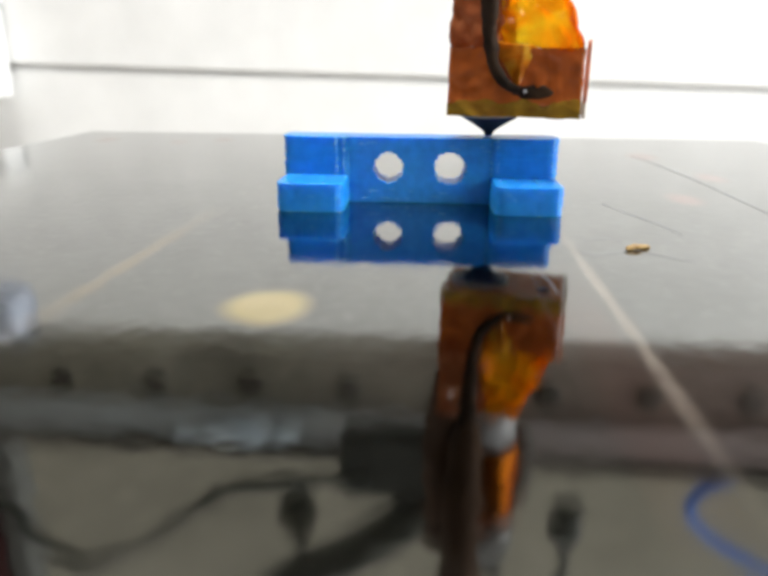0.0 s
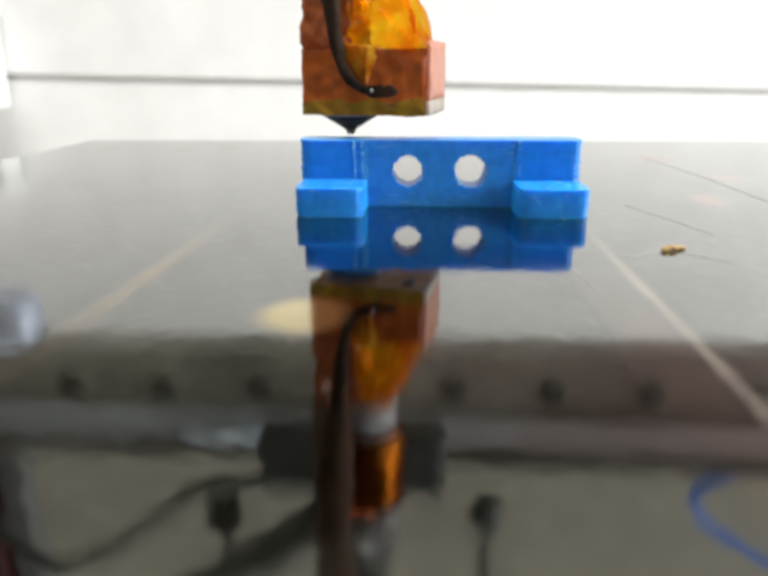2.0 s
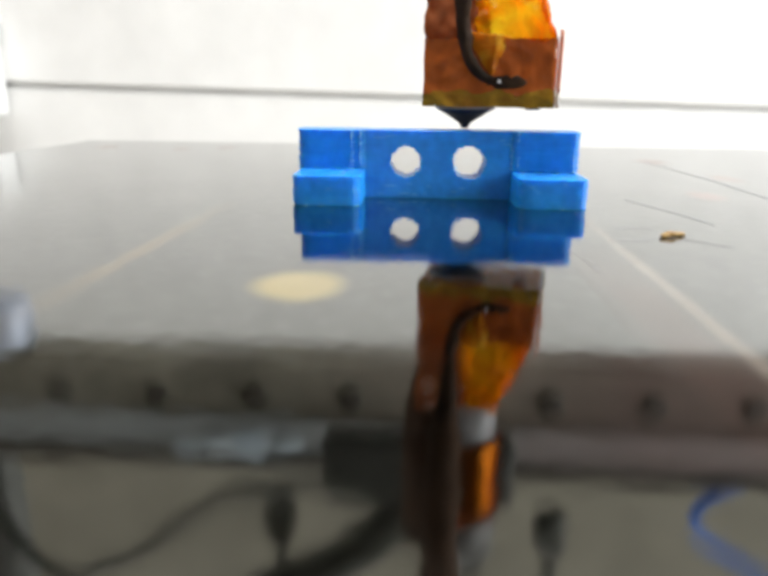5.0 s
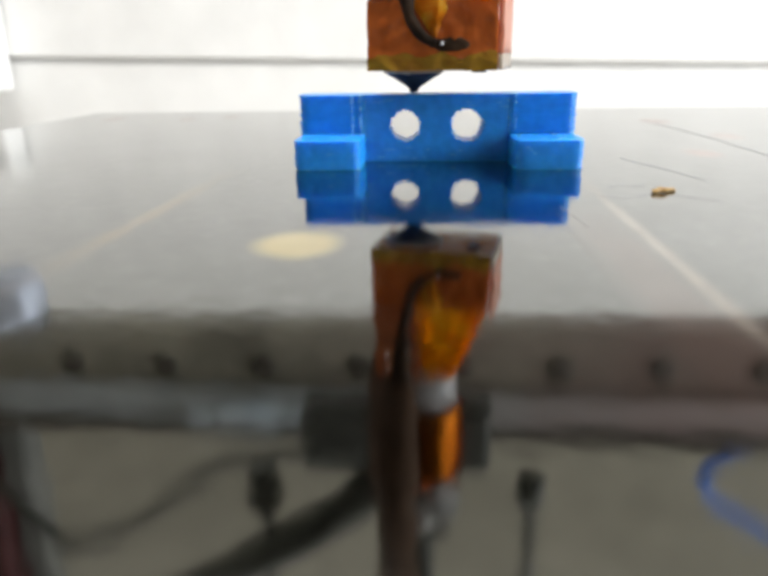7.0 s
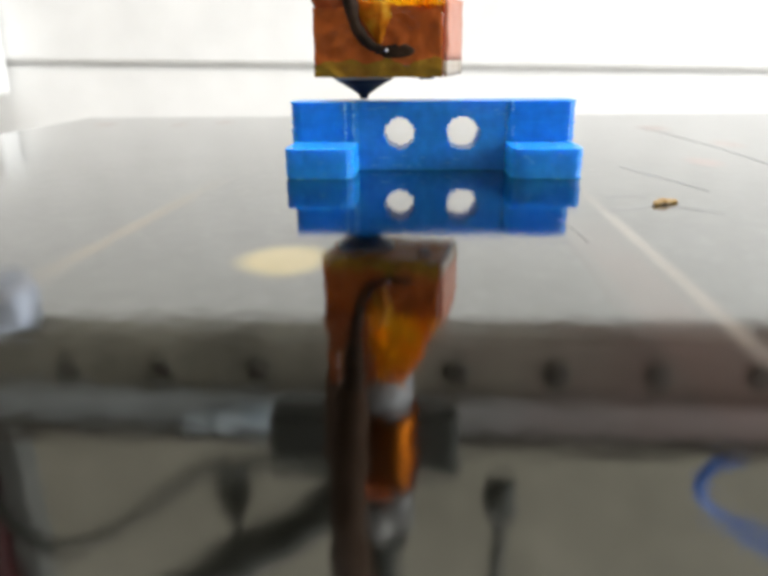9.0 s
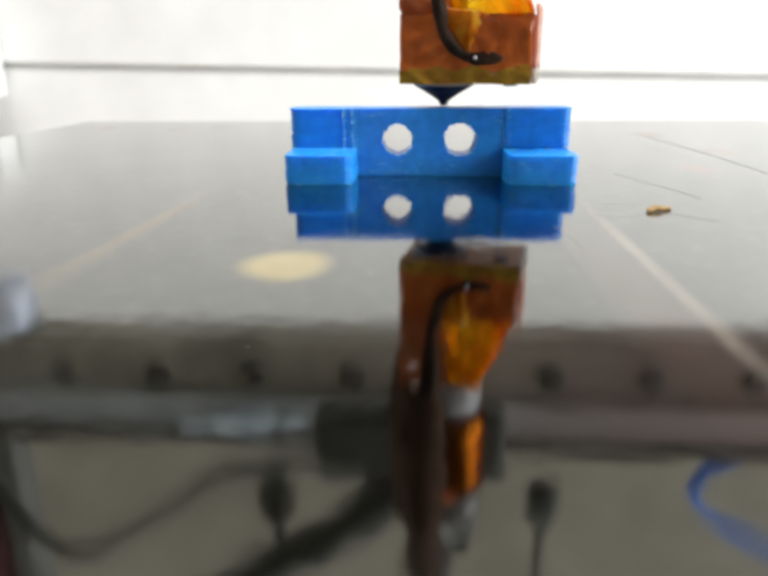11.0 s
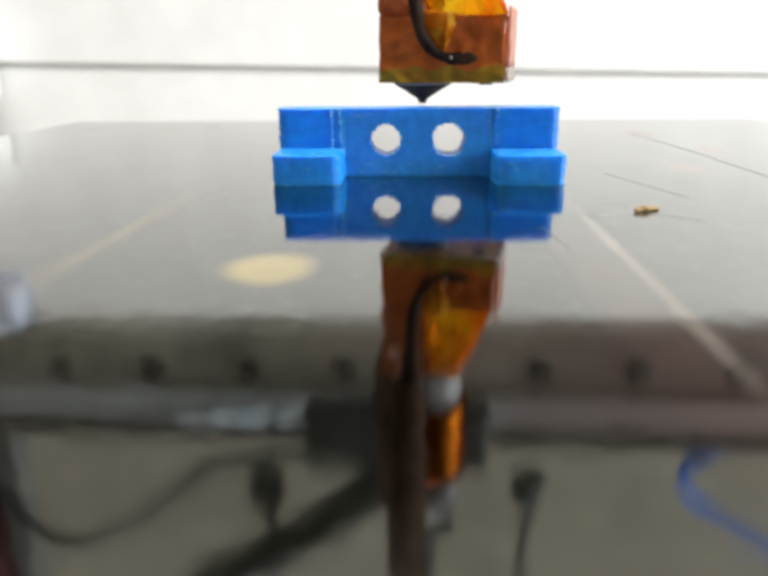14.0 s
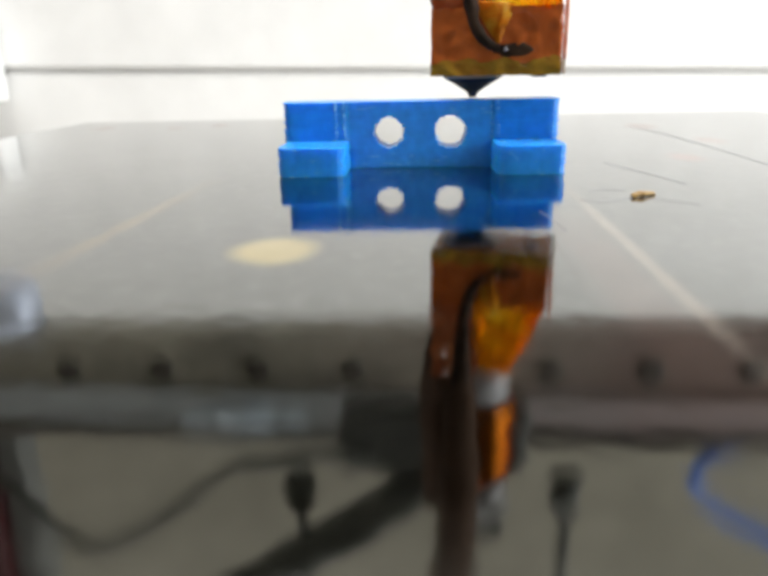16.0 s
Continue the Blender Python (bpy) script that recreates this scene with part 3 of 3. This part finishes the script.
# ---------------------------------------------------------------- print head
def crease(bm, amount, scale, seed):
    for v in bm.verts:
        v.co += noise.noise_vector(v.co * scale + Vector((seed, 0, 0))) * amount
    return bm


def fold(bm, amount, scale, seed):
    """Sharp ridges, as in crumpled film."""
    for v in bm.verts:
        k = noise.noise(Vector((v.co.x * 0.8 + v.co.z * 0.5, v.co.y, v.co.z * 0.7 - v.co.x * 0.4)) * scale + Vector((seed, seed, 0)))
        v.co.y += amount * (2.2 * abs(k) - 0.5)
        v.co.x += 0.4 * amount * (2.2 * abs(k) - 0.5)
    return bm


def ragged(bm, z):
    """An uneven upper edge above height z."""
    for v in bm.verts:
        if v.co.z > z:
            v.co.z += 0.9 * noise.noise(Vector((v.co.x * 0.35, v.co.y * 0.35, 8))) + 0.25 * noise.noise(v.co * 1.7)
    return bm


def wrapped(bm, lower, upper, z0, z1, nu, nz, sides=None):
    """A closed skin between two outlines with equal numbers of corners."""
    k = len(lower)
    rings = []
    for iz in range(nz + 1):
        w = iz / nz
        ring = []
        for c in range(k):
            for iu in range(nu):
                u = iu / nu
                lo = Vector(lower[c]).lerp(Vector(lower[(c + 1) % k]), u)
                up = Vector(upper[c]).lerp(Vector(upper[(c + 1) % k]), u)
                p = lo.lerp(up, w)
                ring.append(bm.verts.new((p.x, p.y, z0 + (z1 - z0) * w)))
        rings.append(ring)
    n = k * nu
    for a, b in zip(rings, rings[1:]):
        for i in range(n):
            if sides is None or i // nu in sides:
                bm.faces.new((a[i], a[(i + 1) % n], b[(i + 1) % n], b[i]))
    if sides is None:
        bm.faces.new(rings[0][::-1])
        bm.faces.new(rings[-1])
    else:
        bmesh.ops.delete(bm, geom=[v for v in bm.verts if not v.link_faces], context="VERTS")
    return bm


def print_head():
    """Origin above the nozzle's tip, at the bed's height."""
    h = thing("extruder", "hot extruder wrapped in amber tape below a black carriage", "extruder")
    nozzle = part("nozzle", lathe(B(), [(0.42, 10.8), (0.62, 10.85), (0.75, 11.3), (1.1, 11.7), (2.2, 12.4), (3.5, 13.2), (4.6, 13.8), (4.75, 14.1), (4.75, 15.0)]), NOZZLE, h, "dark conical metal nozzle", True)
    part("nozzle_collar", lathe(B(), [(4.5, 13.85), (4.95, 13.95), (5.0, 14.55)]), PALEFILM, nozzle, "pale collar", True)
    yaw = radians(12)
    ux, uy = Vector((math.cos(yaw), -math.sin(yaw))), Vector((math.sin(yaw), math.cos(yaw)))
    o = Vector((-7.1, -5.9))

    def at(a, c):
        p = o + ux * a + uy * c
        return (p.x, p.y)
    low = [at(0, 0), at(20, 0), at(20, 14), at(0, 14)]
    bm = fold(fold(crease(wrapped(B(), low, low, 14.45, 24.4, 34, 24), 0.12, 0.42, 1), 0.22, 0.3, 5), 0.16, 0.55, 11)
    bmesh.ops.delete(bm, geom=[f for f in bm.faces if len(f.verts) > 4 and f.calc_center_median().z > 20], context="FACES_ONLY")
    block = part("heater_block", bm, KAPTON, h, "block wrapped in brown creased tape", True)
    band = [at(-0.1, -0.13), at(20.06, -0.13), at(20.06, 14.1), at(-0.1, 14.1)]
    part("tape_band", ragged(fold(fold(crease(wrapped(B(), band, band, 14.4, 16.6, 34, 6, (0, 2, 3)), 0.12, 0.42, 1), 0.22, 0.3, 5), 0.16, 0.55, 11), 16.2), OLIVE, block, "olive-yellow doubled tape edge", True)
    side = [at(20.3, 0.1), at(20.75, 0.1), at(20.75, 14.2), at(20.3, 14.2)]
    flap = part("side_flap", crease(wrapped(B(), side, side, 16.8, 25.6, 6, 8), 0.25, 0.5, 4), PEACH, h, "peach-coloured tape flap", True)
    low_side = [at(20.2, 0.15), at(20.7, 0.15), at(20.7, 14.1), at(20.2, 14.1)]
    part("flap_edge", crease(wrapped(B(), low_side, low_side, 14.5, 16.75, 6, 3), 0.15, 0.5, 4), PALEFILM, flap, "pale lower edge of the tape flap", True)
    t0 = [at(7.4, 0.2), at(19.8, 0.2), at(19.8, 13.8), at(7.4, 13.8)]
    t1 = [at(8.2, 2.5), at(14.0, 2.5), at(13.6, 11.5), at(8.2, 11.5)]
    film = fold(fold(crease(wrapped(B(), t0, t1, 24.2, 38.5, 30, 34, (0, 1)), 1.2, 0.26, 7), 1.5, 0.33, 3), 0.6, 0.75, 8)
    part("tape_tent", film, TENT, h, "bright amber translucent tape folds", True)
    c0 = [at(0.1, 0.1), at(7.6, 0.1), at(7.6, 13.9), at(0.1, 13.9)]
    c1 = [at(-0.3, 1.0), at(8.4, 1.6), at(8.4, 12.4), at(-0.3, 12.4)]
    part("heat_break", lathe(B(), [(2.6, 24.0), (2.6, 38.2)], 1, 0), STEEL, h, "", True)
    part("tape_column", fold(crease(wrapped(B(), c0, c1, 24.2, 38.2, 12, 20), 0.6, 0.3, 9), 0.8, 0.4, 4), RUST, h, "brown creased tape", True)
    part("wire_loom", crease(tube(B(), [(-3.2, 8, 96), (-2.9, -6, 86), (-2.7, -14.5, 74), (-2.7, -17.5, 62), (-2.5, -17, 50), (-2.1, -13.5, 40.5), (-1.9, -11.5, 36)], (3.4, 3.4, 3.4, 3.4, 3.3, 2.9, 1.9), 16), 0.5, 0.3, 6), BUNDLE, h, "dark brown sleeve round the wires", True)
    wire = part("heater_wire", crease(tube(B(), [(-2.0, -12.6, 38), (-1.8, -10.5, 33), (-1.5, -8.6, 27), (-0.4, -7.9, 21.8), (1.5, -8.1, 19.3), (3.4, -8.3, 18.3)], (2.1, 1.65, 1.1, 0.9, 0.75, 0.6), 14), 0.35, 0.6, 6), WIRE, h, "thick scorched black wire", True)
    part("wire_bundle", crease(tube(B(), [(-3.4, 2.0, 34), (-5.2, 3.0, 44), (-5.6, 3.2, 56), (-4.6, 3.6, 72.5)], 3.9, 14), 0.8, 0.22, 4), BUNDLE, h, "dark brown sleeved bundle of wires", True)
    part("bolt", lathe(B(), [(1.1, 14.0), (1.2, 14.2), (1.2, 14.6)], 10.2, -5.2, 6), NOZZLE, h, "small dark bolt end")
    bm = B()
    bmesh.ops.create_icosphere(bm, subdivisions=3, radius=1, matrix=Matrix.Translation((5.4, -8.55, 18.1)) @ Matrix.Rotation(-yaw, 4, "Z") @ Matrix.Diagonal((3.1, 0.25, 1.0, 1)))
    part("wire_end", crease(bm, 0.25, 0.8, 3), WIRE, wire, "scorched black wire end", True)
    part("solder_bead", crease(lathe(B(), [(0.1, 17.9), (0.3, 18.0), (0.33, 18.3), (0.12, 18.5)], 4.2, -9.3, 12), 0.1, 1.5, 2), STEEL, wire, "shiny solder bead", True)
    bm = B()
    rows = []
    for i in range(19):
        w = i / 18
        row = []
        for k in range(13):
            u = k / 12
            a = (10.2 - 4.0 * w) * (1 - u) + (10.9 + 2.2 * w) * u
            ridge = 0.75 * math.exp(-((u - 0.72) / 0.12) ** 2) + 0.35 * math.sin(math.pi * u)
            p = at(a, -0.15 - ridge * (0.35 + 0.5 * w))
            row.append(bm.verts.new((p[0], p[1], 19.2 + (6.3 - 0.9 * u) * w)))
        rows.append(row)
    for a, c in zip(rows, rows[1:]):
        for k in range(12):
            bm.faces.new((a[k], a[k + 1], c[k + 1], c[k]))
    bmesh.ops.solidify(bm, geom=bm.faces[:], thickness=0.06)
    part("tape_tongue", fold(crease(bm, 0.3, 0.5, 4), 0.15, 0.7, 3), TONGUE, h, "shiny amber tape tongue creased over the block", True)
    part("insulator_ring", lathe(B(), [(4.8, 38), (5.7, 38.4), (5.7, 45.5), (5.0, 45.8)], 2.5, 0), CERAMIC, h, "white ring", True)
    part("barrel", crease(lathe(B(), [(6.6, 45.6), (6.9, 46), (7.0, 50), (6.9, 56), (7.0, 60), (7.0, 62)], 2.4, 0, 40), 0.2, 0.5, 2), AMBER, h, "amber tape-wrapped barrel", True)
    part("upper_insulator", lathe(B(), [(6.0, 62.2), (6.6, 62.6), (6.6, 71.4)], 2.3, 0), GREYRING, h, "grey upper ring", True)
    part("carriage_block", box(B(), -31, 20.5, 41, 52, 72, 92, 2.5), BLACK, h, "black carriage block")
    part("carriage_plate", box(B(), -5, 7, -6, 52, 71.4, 75, 1.2), BLACK, h, "black carriage plate")
    part("cable_arm", crease(tube(B(), [(-2, 46, 89), (-12, 45, 100), (-24, 45, 110), (-38, 44, 118.5), (-56, 43, 130), (-86, 41, 149)], (5, 6.4, 6.6, 6.4, 6, 6), 14), 1.0, 0.1, 5), BLACK, h, "thick black cable bundle", True)
    for x in (-44, 33):
        rod = part("rod", lathe(B(), [(1.7, 110), (1.7, 200)], x, 49, 16), PALEGREY, h, "thin grey rod", True)
        part("rod_nut", crease(lathe(B(), [(3.0, 96), (4.6, 97.5), (5.0, 102), (4.2, 107), (2.2, 111)], x, 49, 10), 1.3, 0.16, x), BLACK, rod, "dark nut")
    part("carriage_bridge", box(B(), -50, 39, 43, 56, 198, 206, 1.5), BLACK, h)
    part("carriage_strut", lathe(B(), [(4.0, 74.5), (4.0, 199)], 1, 24, 16), BLACK, h, "", True)
    return h


# ---------------------------------------------------------------- frame of the printer
def gantry():
    g = thing("frame_beam", "brown-grey frame beam with a row of black screws", "beam")
    part("beam_body", box(B(), -200, 200, 120, 140, 77, 112, 1.5), BEAM, g)
    lip = pose(0, 0, 0.0005, 0, -1.0, 0)
    part("beam_flange", box(B(), -198, 198, 115, 119.8, 98.5, 112, 1.2), FLANGE, g, "worn blue-grey strip along the beam").matrix_basis = lip
    part("beam_lip", box(B(), -198, 198, 112.6, 119.8, 112.2, 117.4, 0.8), LIP, g, "dark upper lip of the beam").matrix_basis = lip
    for i in range(9):
        part("screw", lathe(B(), [(4.3, 0), (4.3, 1.4), (3.2, 2.0)], 0, 0, 20), HOLE, g).matrix_basis = pose((i * 35.8 - 167.3) * S, 0.1202, 0.0905, 90, 0, 0)
    for x in (-212, 198):
        part("upright", box(B(), x, x + 14, 112, 146, -66, 240, 1.5), BEAM, g)
    # Bluish glare on the beam, put in as a thin pale oval sheet.
    c = thing("beam_glare", "pale blue oval sheet that stands in for glare on the frame beam", "label")
    bm = B()
    bmesh.ops.create_icosphere(bm, subdivisions=4, radius=1, matrix=Matrix.Translation((-64, 113.6, 107.6)) @ Matrix.Rotation(0.05, 4, "Y") @ Matrix.Diagonal((24, 0.8, 4.4, 1)))
    part("glare_sheet", crease(bm, 2.2, 0.12, 3), GLAREBLUE, c, "", True)
    k = thing("rod_clamp", "shiny metal clamp hanging below the frame beam", "clamp")
    part("clamp_body", crease(lathe(B(), [(6, 57), (9, 58.5), (10.5, 63), (10, 70), (10.5, 74), (9, 76.9)], -154, 128, 40), 1.6, 0.11, 5), CHROME, k, "bright metal sleeve", True)
    part("clamp_screw", lathe(B(), [(2.5, 0), (2.5, 2)], 0, 0, 12), HOLE, k).matrix_basis = pose(-0.160, 0.1200, 0.066, 90, 0, 0)
    m = thing("axis_bracket", "dark maroon plastic bracket on the frame beam", "bracket")
    part("bracket_body", box(B(), -198, -172, 116, 138, 117.2, 230, 5, 3), MAROON, m)
    u = thing("side_strip", "pale grey upright strip beside the maroon bracket", "strip")
    part("strip_body", box(B(), -170.5, -160.5, 124, 136, 117.6, 232, 1.2), PALEGREY, u)
    f = thing("filament_loop", "loop of bright blue plastic filament hung on the frame", "filament")
    part("strand", tube(B(), [(200, 118, 117.5), (165, 118, 118), (124, 118, 120), (108, 118, 125), (103, 118, 134), (110, 118, 145), (131, 118, 159), (165, 118, 177), (200, 118, 192)], 2.0, 10), BLUEFIL, f, "", True)


def cable():
    c = thing("sensor_cable", "thin dark cable sagging beside the print head", "cable")
    part("cord", crease(tube(B(), [(-16, 52, 83), (-32, 52, 83.5), (-43, 52, 85), (-55, 52, 87.5), (-69.5, 52, 98.5), (-86, 52, 110), (-99.5, 52, 114), (-109, 53, 109), (-117, 54, 99), (-128, 56, 92), (-150, 60, 86)], 1.8, 10), 0.7, 0.12, 3), BLACK, c, "", True)
    return c


room()
back_wall()
table()
gantry()
the_bed = bed()
the_part = bracket()
loose = debris()
the_head = print_head()
the_cable = cable()


def motions():
    """The head runs across; the bed slides under it with all that lies on it."""
    walk(the_head, [(t, pose(x * S, HEAD_Y * S, 0)) for t, x, y in TRACE])
    walk(the_cable, [(t, pose(0.45 * x * S, 0, 0)) for t, x, y in TRACE])
    for ob in (the_bed, the_part, *loose):
        walk(ob, [(t, pose(0, (HEAD_Y - y) * S, 0)) for t, x, y in TRACE])


motions()
